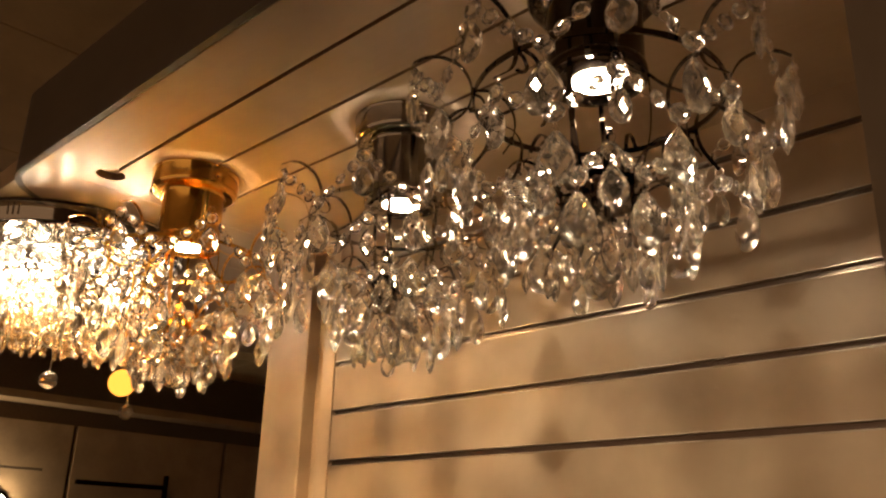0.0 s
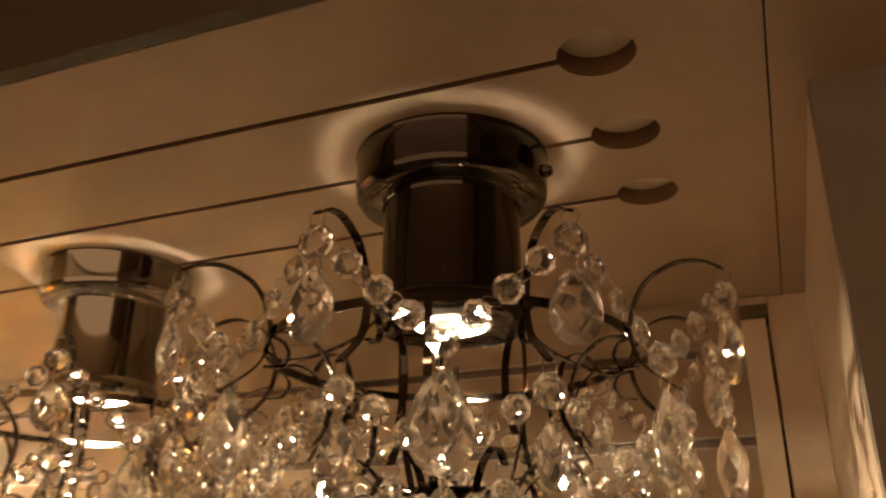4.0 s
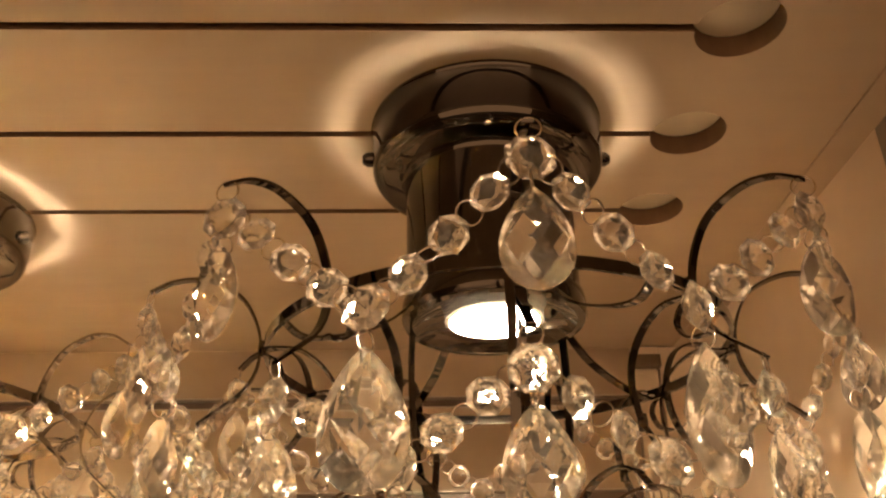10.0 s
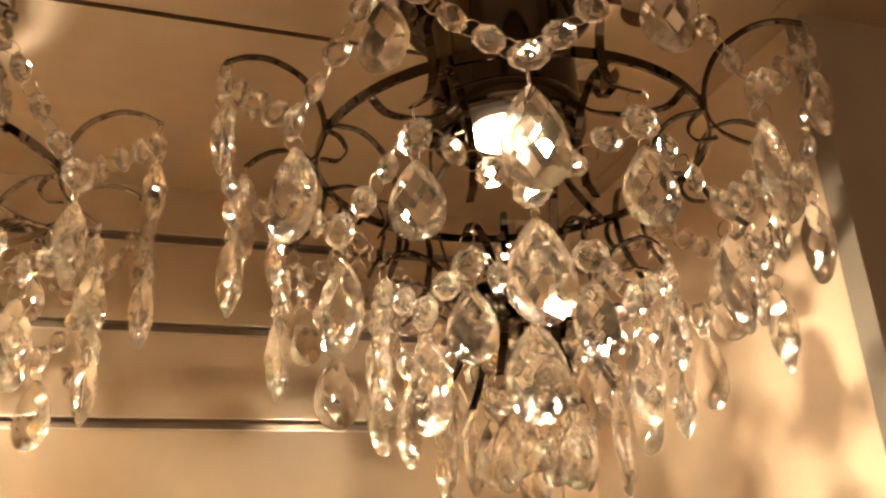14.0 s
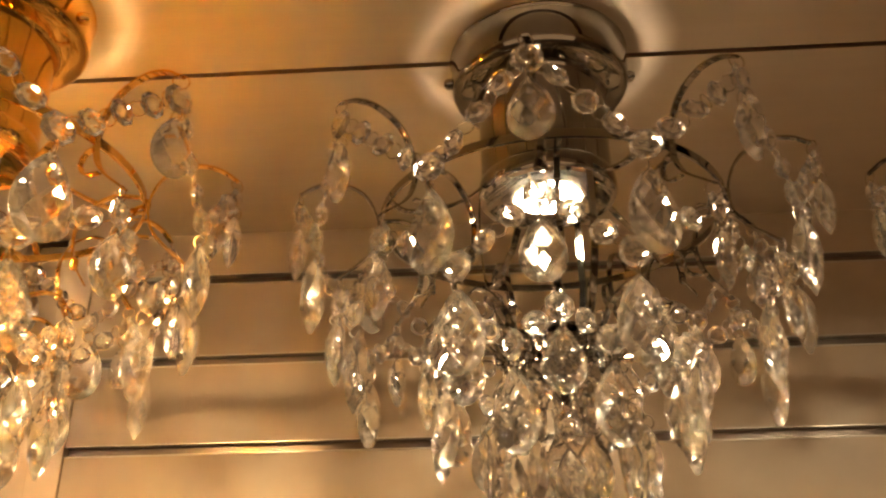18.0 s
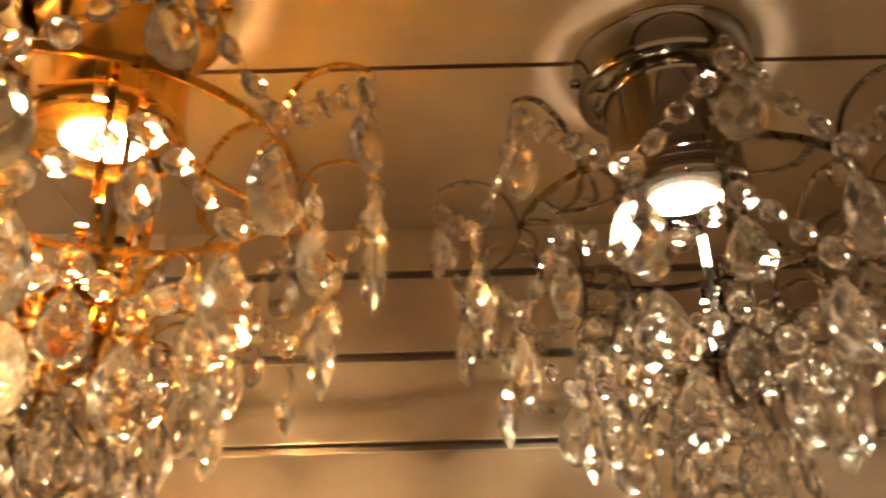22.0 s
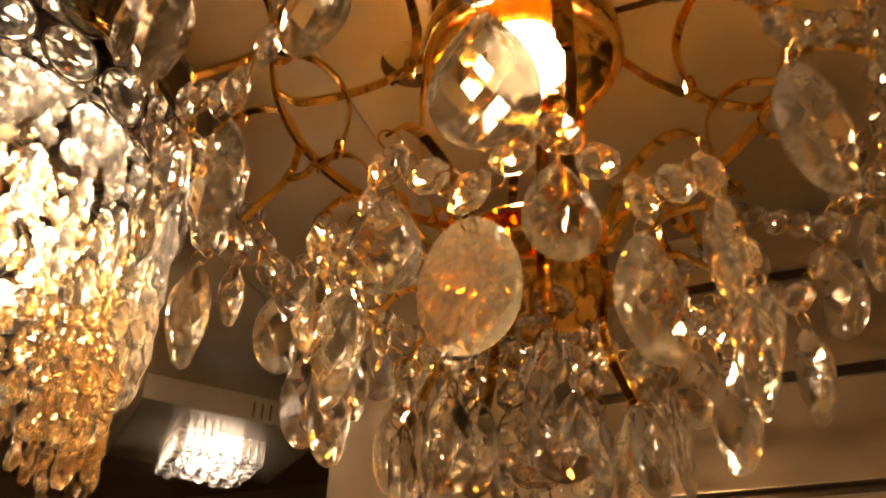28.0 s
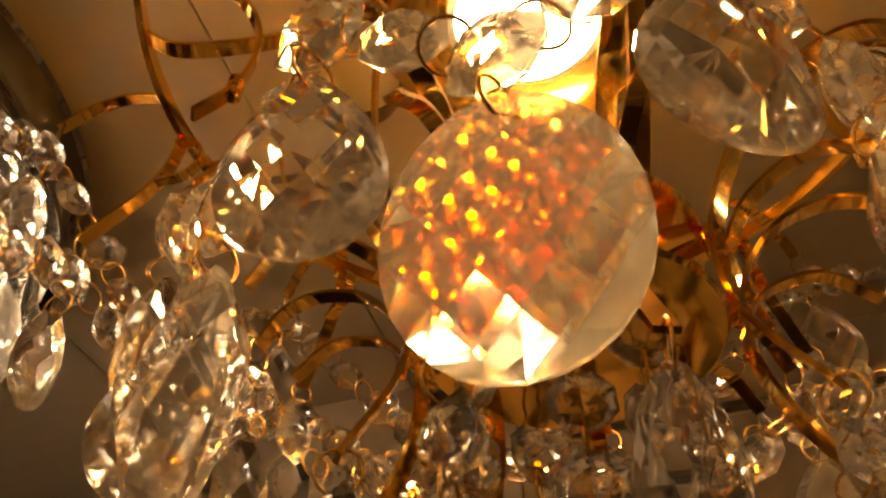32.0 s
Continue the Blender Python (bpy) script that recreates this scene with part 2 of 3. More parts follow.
def octagon_outline(d):
    return [(d / 2 * math.sin(2 * math.pi * (k + .5) / 8), -d / 2 + d / 2 * math.cos(2 * math.pi * (k + .5) / 8)) for k in range(8)]


def ball_bm(d, rows=7, n=12):
    bm = bmesh.new()
    top = bm.verts.new((0, 0, 0))
    rings = []
    for i in range(1, rows):
        a = math.pi * i / rows
        rings.append([bm.verts.new((d / 2 * math.sin(a) * math.cos(2 * math.pi * (k + .5 * (i % 2)) / n), d / 2 * math.sin(a) * math.sin(2 * math.pi * (k + .5 * (i % 2)) / n),
                                    -d / 2 + d / 2 * math.cos(a))) for k in range(n)])
    bot = bm.verts.new((0, 0, -d))
    for k in range(n):
        bm.faces.new((top, rings[0][k], rings[0][(k + 1) % n]))
        bm.faces.new((bot, rings[-1][(k + 1) % n], rings[-1][k]))
    for i, (a, b) in enumerate(zip(rings, rings[1:])):
        o = 1 if i % 2 == 0 else 0
        for k in range(n):
            if o:
                bm.faces.new((a[k], b[k], b[(k + 1) % n]))
                bm.faces.new((a[k], b[(k + 1) % n], a[(k + 1) % n]))
            else:
                bm.faces.new((a[k], b[k], a[(k + 1) % n]))
                bm.faces.new((b[k], b[(k + 1) % n], a[(k + 1) % n]))
    bmesh.ops.recalc_face_normals(bm, faces=bm.faces[:])
    return bm


def lattice_cut(outline, thick, step, rim=0.0009):
    """A cut drop: both faces are domes cut into a net of flat diamonds, with a thin girdle between them."""
    bm = bmesh.new()
    w = max(abs(x) for x, _ in outline)
    top, low = max(z for _, z in outline), min(z for _, z in outline)
    cz, h = (top + low) / 2, (top - low) / 2
    edge = [Vector((x / w, (z - cz) / h)) for x, z in outline]
    n = len(edge)

    def inside(p):
        odd = False
        for i in range(n):
            q, r = edge[i] * 0.90, edge[i - 1] * 0.90
            if (q.y > p.y) != (r.y > p.y) and p.x < (r.x - q.x) * (p.y - q.y) / (r.y - q.y) + q.x:
                odd = not odd
        return odd

    reach = int(1 / step) + 1
    net = [Vector((i * step, j * step)) for i in range(-reach, reach + 1) for j in range(-reach, reach + 1) if (i + j) % 2 == 0]
    pts = edge + [p for p in net if inside(p)]
    flat, _, tris, *_ = delaunay_2d_cdt(pts, [], [list(range(n))], 1, 1e-5)
    sides = []
    for sgn in (1, -1):
        vs = [bm.verts.new((p.x * w, sgn * (rim / 2 if k < n else thick / 2 * max(0.12, 1 - 0.80 * p.length_squared)), cz + p.y * h)) for k, p in enumerate(flat)]
        for t in tris:
            bm.faces.new([vs[k] for k in t])
        sides.append(vs)
    for k in range(n):
        j = (k + 1) % n
        bm.faces.new((sides[0][k], sides[0][j], sides[1][j], sides[1][k]))
    bmesh.ops.recalc_face_normals(bm, faces=bm.faces[:])
    return bm


def round_outline(w, h, n=30):
    """Nearly round, a little narrower towards the top."""
    return [(w / 2 * math.sin(t) * (1 - 0.07 * math.cos(t)), -h / 2 + h / 2 * math.cos(t)) for t in (2 * math.pi * k / n for k in range(n))]


GEM = {
    "big_drop": mesh("big_drop", lattice_cut(drop_outline(0.036, 0.053, 26), 0.0170, 0.34), M_CRYSTAL),
    "round_drop": mesh("round_drop", lattice_cut(round_outline(0.0370, 0.0530), 0.0085, 0.27), M_MILKY),
    "drop": mesh("drop", lattice_cut(drop_outline(0.0300, 0.0420, 24), 0.0145, 0.36), M_CRYSTAL),
    "small_drop": mesh("small_drop", lattice_cut(drop_outline(0.0225, 0.0370, 20), 0.0118, 0.40), M_CRYSTAL),
    "almond": mesh("almond", lattice_cut(almond_outline(0.0180, 0.0500, 20), 0.0095, 0.42), M_CRYSTAL),
    "bead": mesh("bead", gem(octagon_outline(0.0175), 0.0085, ((0.55, 0.85), (0.08, 1.0))), M_CRYSTAL),
    "big_bead": mesh("big_bead", gem(octagon_outline(0.0210), 0.0100, ((0.55, 0.85), (0.08, 1.0))), M_CRYSTAL),
    "ball": mesh("ball", ball_bm(0.036), M_CRYSTAL),
}
LINK = {"steel": mesh("link", torus(0.0050, 0.00042, 18), M_WIRE), "brass": mesh("link", torus(0.0050, 0.00042, 18), M_GWIRE)}
PIN = {m.name: mesh("pin", lathe([(0, -0.0045), (0.0022, -0.0040), (0.0026, 0), (0.0022, 0.0040), (0, 0.0045)], 10), m) for m in (M_BLACK, M_CHROME, M_GOLD)}
rnd = random.Random(7)


def put(name, me, parent, place, yaw=0.0, tilt=0.0, roll=0.0):
    ob = new(name, me)
    ob.parent = parent
    ob.matrix_basis = Matrix.Translation(place) @ Euler((tilt, roll, yaw), "ZYX").to_matrix().to_4x4()
    return ob


def polar(r, az, z):
    return Vector((r * math.cos(az), r * math.sin(az), z))


def pendant(parent, place, az, beads, kind, wire):
    """A short chain that hangs straight down from place: links, octagon beads and one cut drop, facing outwards along az."""
    p = Vector(place)
    yaw = az + math.pi / 2
    for k in range(beads):
        put("link", LINK[wire], parent, p + Vector((0, 0, -0.003)), yaw + rnd.uniform(0.9, 2.0))
        p = p + Vector((0, 0, -0.0055))
        put("bead", GEM["bead"], parent, p, yaw + rnd.gauss(0, 0.35))
        p = p + Vector((0, 0, -0.0165 + 0.001))
    put("link", LINK[wire], parent, p + Vector((0, 0, -0.003)), yaw + rnd.uniform(0.9, 2.0))
    p = p + Vector((0, 0, -0.0055))
    put("drop" if "drop" in kind else kind, GEM[kind], parent, p, yaw + rnd.gauss(0, 0.25), rnd.gauss(0, 0.04), rnd.gauss(0, 0.03))


def garland(parent, a, b, sag, n, az, wire, mid="big_drop"):
    """A swag of octagon beads that hangs in a V from a and b, with a drop under its lowest bead."""
    a, b = Vector(a), Vector(b)
    pts = []
    for k in range(n):
        t = (k + 1) / (n + 1)
        pts.append(a.lerp(b, t) - Vector((0, 0, sag * (1 - abs(2 * t - 1) ** 1.12))))
    chain = [a] + pts + [b]
    for k in range(len(chain) - 1):
        m = (chain[k] + chain[k + 1]) / 2
        d = chain[k + 1] - chain[k]
        put("link", LINK[wire], parent, m, math.atan2(d.y, d.x) + rnd.gauss(0, 0.3), rnd.gauss(0, 0.5))
    for k, p in enumerate(pts):
        d = chain[k + 2] - chain[k]
        yaw = math.atan2(d.y, d.x) + rnd.gauss(0, 0.32)
        big = k == n // 2
        kind = "big_bead" if big else "bead"
        put("bead", GEM[kind], parent, p + Vector((0, 0, 0.0105 if big else 0.0088)), yaw, rnd.gauss(0, 0.12))
        if big:
            put("link", LINK[wire], parent, p + Vector((0, 0, -0.0125)), yaw + 1.4)
            put("drop", GEM[mid], parent, p + Vector((0, 0, -0.0110 if mid == "round_drop" else -0.0145)), az + math.pi / 2 + rnd.gauss(0, 0.04 if mid == "round_drop" else 0.22), rnd.gauss(0, 0.04))


def tip_drop(parent, p, az, kind, wire):
    """A ring through the end of an arm, a large bead and a drop."""
    yaw = az + math.pi / 2
    put("link", LINK[wire], parent, p + Vector((0, 0, -0.0025)), yaw + rnd.gauss(0, 0.5))
    put("bead", GEM["big_bead"], parent, p + Vector((0, 0, -0.0050)), yaw + rnd.gauss(0, 0.2))
    put("link", LINK[wire], parent, p + Vector((0, 0, -0.0275)), yaw + 1.4 + rnd.gauss(0, 0.2))
    put("drop" if "drop" in kind else kind, GEM[kind], parent, p + Vector((0, 0, -0.0285)), yaw + rnd.gauss(0, 0.25), rnd.gauss(0, 0.04))


def crystal_flush_lamp(x, y, phase, strap_az, low_turn, sink, metal, wire, label, up_color, up_power, bulb, beam_power, warm):
    top = tagged(new("crystal_ceiling_lamp"), label, "ceiling lamp", "crystal lamps in a row")
    top.matrix_basis = pose(x, y, CEIL)
    part("canopy", lathe([(0.0738, 0.0005), (0.0742, -0.002), (0.0730, -0.0045), (0.0728, -0.029), (0.0718, -0.0335), (0.0690, -0.0372), (0.0640, -0.0392), (0.05, -0.0395)], 72), metal, top)
    part("body", lathe([(0.0545, -0.0388), (0.0525, -0.0405), (0.0512, -0.0440), (0.0512, -0.118), (0.0530, -0.1200), (0.0538, -0.1245), (0.0538, -0.1325), (0.0525, -0.1348), (0.0480, -0.1350)], 72), metal, top)
    part("lamp_cone", lathe([(0.0480, -0.1348), (0.0420, -0.1310), (0.0350, -0.1285), (0.0285, -0.1270)], 56), metal, top, "polished dish round the bulb")
    part("bulb_rim", lathe([(0.0290, -0.1268), (0.0290, -0.1325), (0.0262, -0.1332), (0.0252, -0.1305)], 40), M_REFLECT, top)
    part("bulb", lathe([(0.0254, -0.1305), (0.0210, -0.1340), (0.0120, -0.1364), (0, -0.1372)], 32), bulb, top, "glowing white spot bulb")
    for sgn in (-1, 1):
        part("screw", lathe([(0.0, 0.0075), (0.003, 0.0070), (0.0048, 0.0042), (0.0048, 0)], 14), metal, top).matrix_basis = pose(sgn * 0.0722, 0, -0.021, 0, sgn * 90, 0)
    part("hoop", lathe([(0.1304, -0.1526), (0.1304, -0.1586), (0.1280, -0.1586), (0.1280, -0.1526), (0.1304, -0.1526)], 96), metal, top)
    tips, lows, tips2, lows2 = [], [], [], []
    for k in range(9):
        az = radians(phase + 40 * k)
        tan = Vector((-math.sin(az), math.cos(az), 0))
        c = [(0.193, -0.127), (0.180, -0.1195), (0.163, -0.118), (0.143, -0.128), (0.1322, -0.152), (0.137, -0.177), (0.161, -0.199)]
        arm = part("arm", strip(curve_pts([polar(r, az, z) for r, z in c], 30), 0.0048, 0.0015, tan), metal, top)
        put("pin", PIN[metal.name], arm, polar(0.1308, az, -0.1556), az, 0, 0)
        # small scroll that ties the arm to the hoop
        c = [(0.1312, -0.160), (0.123, -0.163), (0.119, -0.171), (0.124, -0.179), (0.135, -0.180)]
        part("scroll", strip(curve_pts([polar(r, az + .02, z) for r, z in c], 16), 0.0040, 0.0012, tan), metal, top)
        az2 = radians(phase + 40 * k + low_turn)
        tan2 = Vector((-math.sin(az2), math.cos(az2), 0))
        # scroll from the hoop down to the lower tier, with a small leaf
        c = [(0.1282, -0.1575), (0.110, -0.158), (0.095, -0.170), (0.088, -0.188), (0.091, -0.210), (0.100, -0.226)]
        inner = part("inner_scroll", strip(curve_pts([polar(r, az2 + 0.05, z) for r, z in c], 20), 0.0044, 0.0013, tan2), metal, top)
        put("pin", PIN[metal.name], inner, polar(0.0915, az2 + 0.05, -0.2115), az2, 0, 0)
        tips.append((polar(0.1925, az, -0.128), az))
        lows.append((polar(0.160, az, -0.1995), az))
        # lower arm, tied to the spool of the hub at its waist
        c = [(0.0955, -0.243), (0.087, -0.233), (0.074, -0.231), (0.056, -0.240), (0.0425, -0.262), (0.0425, -0.287), (0.0550, -0.311)]
        c = [(r, z - sink) for r, z in c]
        low = part("lower_arm", strip(curve_pts([polar(r, az2, z) for r, z in c], 30), 0.0050, 0.0014, tan2), metal, top)
        put("pin", PIN[metal.name], low, polar(0.0405, az2, -0.2660 - sink), az2, 0, 0)
        c = [(0.0425, -0.268), (0.051, -0.258), (0.066, -0.254), (0.078, -0.262)]
        part("leaf", strip(curve_pts([polar(r, az2 + 0.05, z - sink) for r, z in c], 12), 0.0040, 0.0012, tan2), metal, low)
        tips2.append((polar(0.0950, az2, -0.2435 - sink), az2))
        lows2.append((polar(0.0545, az2, -0.311 - sink), az2))
        c = [(0.0425, -0.2660 - sink), (0.036, -0.2650 - sink), (0.0245, -0.2640 - sink)]
        part("tie", strip(curve_pts([polar(r, az2, z) for r, z in c], 8), 0.0045, 0.0012, tan2), metal, top)
    # spokes from the body to the hoop, straps from the body down to the hub
    for k in range(4):
        az = radians(phase + 30 + 90 * k)
        tan = Vector((-math.sin(az), math.cos(az), 0))
        c = [(0.053, -0.130), (0.070, -0.146), (0.094, -0.158), (0.116, -0.163), (0.1280, -0.1570)]
        part("spoke", strip(curve_pts([polar(r, az, z) for r, z in c]), 0.0055, 0.0014, tan), metal, top)
    for k in range(3):
        az = radians(strap_az + 120 * k)
        tan = Vector((-math.sin(az), math.cos(az), 0))
        c = [(0.0530, -0.128), (0.0540, -0.155), (0.0520, -0.195), (0.044, -0.230), (0.0370, -0.2488 - sink)]
        part("strap", strip(curve_pts([polar(r, az, z) for r, z in c]), 0.0056, 0.0014, tan), metal, top)
    spool = [(0, -0.2475), (0.0360, -0.2475), (0.0370, -0.2488), (0.0360, -0.2501), (0.0250, -0.2512), (0.0240, -0.2540), (0.0240, -0.2680), (0.0250, -0.2708),
             (0.0360, -0.2719), (0.0370, -0.2732), (0.0360, -0.2745), (0.0, -0.2750)]
    part("hub", lathe([(r, z - sink) for r, z in spool], 48), metal, top)
    # added unseen area lamp, standing in for bulb light mirrored up by the hub
    up = bpy.data.lights.new("halo_fill_lamp", "AREA")
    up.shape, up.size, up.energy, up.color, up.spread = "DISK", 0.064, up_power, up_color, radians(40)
    lob = new("halo_fill_lamp", up)
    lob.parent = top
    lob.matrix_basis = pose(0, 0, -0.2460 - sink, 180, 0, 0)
    # the beam of the spot bulb
    beam = bpy.data.lights.new("spot_beam", "SPOT")
    beam.energy, beam.color, beam.spot_size, beam.spot_blend, beam.shadow_soft_size = beam_power, warm, radians(116), 0.8, 0.018
    bob = new("spot_beam", beam)
    bob.parent = top
    bob.matrix_basis = pose(0, 0, -0.1380)
    # crystals: three tiers of swags, then the pendants under the hub
    for k in range(9):
        p, az = tips[k]
        q = tips[(k + 1) % 9][0]
        tip_drop(top, p, az, "drop", wire)
        garland(top, p - Vector((0, 0, 0.012)), q - Vector((0, 0, 0.012)), 0.055, 7, az + radians(20), wire, "big_drop")
        p, az = lows[k]
        q = lows[(k + 1) % 9][0]
        tip_drop(top, p, az, ("drop", "small_drop", "drop")[k % 3], wire)
        garland(top, p - Vector((0, 0, 0.012)), q - Vector((0, 0, 0.012)), 0.035, 5, az + radians(20), wire, "big_drop")
        p, az = tips2[k]
        q = tips2[(k + 1) % 9][0]
        tip_drop(top, p, az, "drop", wire)
        garland(top, p - Vector((0, 0, 0.010)), q - Vector((0, 0, 0.010)), 0.025, 3, az + radians(20), wire, "round_drop" if sink and k == ROUND_AT else "big_drop")
        p, az = lows2[k]
        pendant(top, p, az, 1 - k % 2, "almond" if k % 2 else "small_drop", wire)
    for k in range(4):
        az = radians(phase + 45 + 90 * k)
        pendant(top, polar(0.026, az, -0.2750 - sink), az, 2, "drop", wire)
    pendant(top, Vector((0, 0, -0.2750 - sink)), -1.57, 2, "ball", wire)
    return top


# ---- the soffit and the slat wall
def structure(name, bm, material, label="", category=""):
    return tagged(part(name, bm, material, None), label, category, kind="structure")


X0, X1 = -1.0, 0.232
Y0, Y1 = -0.205, 0.411
GY = (-0.1007, 0.0017, 0.1044)
XL, XR = -0.938, 0.134       # where the grooves end in round holes
RH, GW = 0.0246, 0.0030


def slotted_board(x0, x1, y0, y1, z0, z1):
    """A board with three routed slots that end in round holes."""
    bm = bmesh.new()
    loops = [[(x0, y0), (x1, y0), (x1, y1), (x0, y1)]]
    for g in GY:
        a0 = math.asin(GW / RH)
        right = [(XR + RH * math.cos(t), g + RH * math.sin(t)) for t in np.linspace(-math.pi + a0, math.pi - a0, 40)]
        left = [(XL + RH * math.cos(t), g + RH * math.sin(t)) for t in np.linspace(a0, 2 * math.pi - a0, 40)]
        loops.append(right + left)
    edges = []
    for lp in loops:
        vs = [bm.verts.new((x, y, z0)) for x, y in lp]
        edges += [bm.edges.new((vs[i], vs[(i + 1) % len(vs)])) for i in range(len(vs))]
    bmesh.ops.triangle_fill(bm, use_beauty=True, use_dissolve=False, edges=edges)
    ext = bmesh.ops.extrude_face_region(bm, geom=bm.faces[:])
    for e in ext["geom"]:
        if isinstance(e, bmesh.types.BMVert):
            e.co.z = z1
    bmesh.ops.recalc_face_normals(bm, faces=bm.faces[:])
    return bm


def join(*bms):
    """Several bmeshes as one."""
    out = bmesh.new()
    for b in bms:
        tmp = bpy.data.meshes.new("tmp")
        b.to_mesh(tmp)
        b.free()
        out.from_mesh(tmp)
        bpy.data.meshes.remove(tmp)
    return out


soffit = structure("ceiling", join(slotted_board(X0, X1, Y0, Y1, CEIL, CEIL + 0.0145),
                          box(X1 + 0.0012, 1.3, Y0, Y1 + 0.1, CEIL, CEIL + 0.04, 0.0006),
                          box(-1.2315, X0 - 0.0012, Y0, 1.0, CEIL, CEIL + 0.04, 0.0006),
                          box(-2.0, -1.2327, Y0, 1.0, CEIL, CEIL + 0.04, 0.0006)), M_BOARD,
          "cream lacquered soffit with routed slots over the lamps", "ceiling")

# side faces of slots and holes are browner than the board's underside
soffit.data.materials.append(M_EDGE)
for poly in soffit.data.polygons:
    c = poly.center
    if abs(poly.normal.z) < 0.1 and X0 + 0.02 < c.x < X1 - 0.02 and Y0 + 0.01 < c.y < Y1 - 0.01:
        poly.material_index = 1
structure("ceiling_backing", box(X0, X1, Y0, Y1, CEIL + 0.0150, CEIL + 0.04), M_GROOVE, "board behind the slots, cavity shade put into its colour", "ceiling")
for g in GY:
    for hx in (XL, XR):
        cap = lathe([(RH - 0.0004, 0.0144), (0.0, 0.0146)], 32)
        structure("trim", cap, M_HOLE_TOP, "pale disc topping a round hole, bounced light put into its colour", "trim").matrix_basis = pose(hx, g, CEIL)

ZG = [CEIL - 0.0585 - 0.0978 * k for k in range(12)]
wall = structure("wall_back", box(-0.917, 0.186, Y1 + 0.0105, Y1 + 0.04, 0.9, CEIL), M_GROOVE, "cream slat wall with metal-lined grooves", "wall")
zz = [CEIL] + [v for g in ZG for v in (g + 0.0060, g - 0.0060)] + [0.9]
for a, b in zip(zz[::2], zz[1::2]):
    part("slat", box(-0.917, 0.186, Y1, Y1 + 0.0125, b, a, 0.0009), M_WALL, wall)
for g in ZG:
    for a, b in ((g + 0.0048, g + 0.0066), (g - 0.0066, g - 0.0048)):
        part("rail_lip", box(-0.917, 0.186, Y1 - 0.0008, Y1 + 0.010, a, b, 0.0003), M_RAIL, wall)
    part("rail_back", box(-0.917, 0.186, Y1 + 0.0088, Y1 + 0.0100, g - 0.0047, g + 0.0047), M_CHANNEL, wall)
structure("wall_lower", box(-0.917, 0.186, Y1, Y1 + 0.04, 0.0, 0.9), M_WALL, "plain cream lower wall", "wall")
structure("wall_right", box(0.2565, 0.2765, -0.0035, Y1 + 0.04, 0.0, CEIL), M_SIDE, "cream partition beside the slat wall", "wall")
structure("wall_front_right", box(0.2565, 1.3, -0.0240, -0.0040, 0.0, CEIL), M_GREY, "dark grey display partition", "wall")
structure("trim", box(0.1865, 0.2120, Y1 - 0.006, Y1 + 0.03, 0.0, CEIL - 0.026, 0.001), M_CREAM_SHEEN, "polished metal upright at the wall's end", "trim")
structure("trim", box(0.1865, 0.2150, Y1 - 0.014, Y1 + 0.03, CEIL - 0.0255, CEIL - 0.012, 0.001), M_DARK, "dark cap on the metal upright", "trim")
structure("trim", box(0.1865, 0.2150, Y1 - 0.006, Y1 + 0.03, CEIL - 0.0118, CEIL - 0.001, 0.001), M_SIDE, "cream block over the metal upright", "trim")
structure("trim", box(0.2152, 0.2563, Y1 - 0.004, Y1 + 0.03, 0.0, CEIL - 0.001, 0.001), M_SIDE, "cream corner board beside the metal upright", "trim")
structure("column", box(-1.142, -1.0, Y1 - 0.012, Y1 + 0.12, 0.0, CEIL, 0.002), M_WALL, "cream column at the end of the slat wall", "column")
structure("trim", box(-0.9995, -0.955, Y1 + 0.018, Y1 + 0.10, 0.0, CEIL, 0.001), M_BOARD, "recessed cream edge trim", "trim")
structure("trim", box(-0.9545, -0.9175, Y1 - 0.003, Y1 + 0.06, 0.0, CEIL, 0.0015), M_BOARD, "cream edge trim of the slat wall", "trim")


def fascia_bm(x_right, x_left, r, y, z0, z1, thick):
    """The vertical front board of the soffit, its far end turning back in a curve."""
    line = [(x_right, y)] + [(x_left - r * math.sin(t), y + r - r * math.cos(t)) for t in np.linspace(0, math.pi / 2, 14)]
    inner = [(x_right, y + thick)] + [(x_left - (r - thick) * math.sin(t), y + r - (r - thick) * math.cos(t)) for t in np.linspace(0, math.pi / 2, 14)]
    bm = bmesh.new()
    a = [[bm.verts.new((px, py, z)) for px, py in line] for z in (z0, z1)]
    b = [[bm.verts.new((px, py, z)) for px, py in inner] for z in (z0, z1)]
    for i in range(len(line) - 1):
        bm.faces.new((a[0][i], a[0][i + 1], a[1][i + 1], a[1][i]))
        bm.faces.new((b[0][i], b[1][i], b[1][i + 1], b[0][i + 1]))
        bm.faces.new((a[0][i], b[0][i], b[0][i + 1], a[0][i + 1]))
        bm.faces.new((a[1][i], a[1][i + 1], b[1][i + 1], b[1][i]))
    bm.faces.new((a[0][0], a[1][0], b[1][0], b[0][0]))
    bm.faces.new((a[0][-1], b[0][-1], b[1][-1], a[1][-1]))
    bmesh.ops.recalc_face_normals(bm, faces=bm.faces[:])
    return smooth(bm)


structure("fascia", fascia_bm(1.3, -1.03, 0.14, Y0 - 0.014, CEIL - 0.001, CEIL + 0.152, 0.012), M_FRONT, "front board of the soffit with a rounded end, unlit tone coloured in", "fascia")
tiles = [box(-4.2 + 0.6 * i, -3.605 + 0.6 * i, -4 + 0.6 * j, -3.405 + 0.6 * j, CEIL + 0.352, CEIL + 0.37, 0.002) for i in range(12) for j in range(13)]
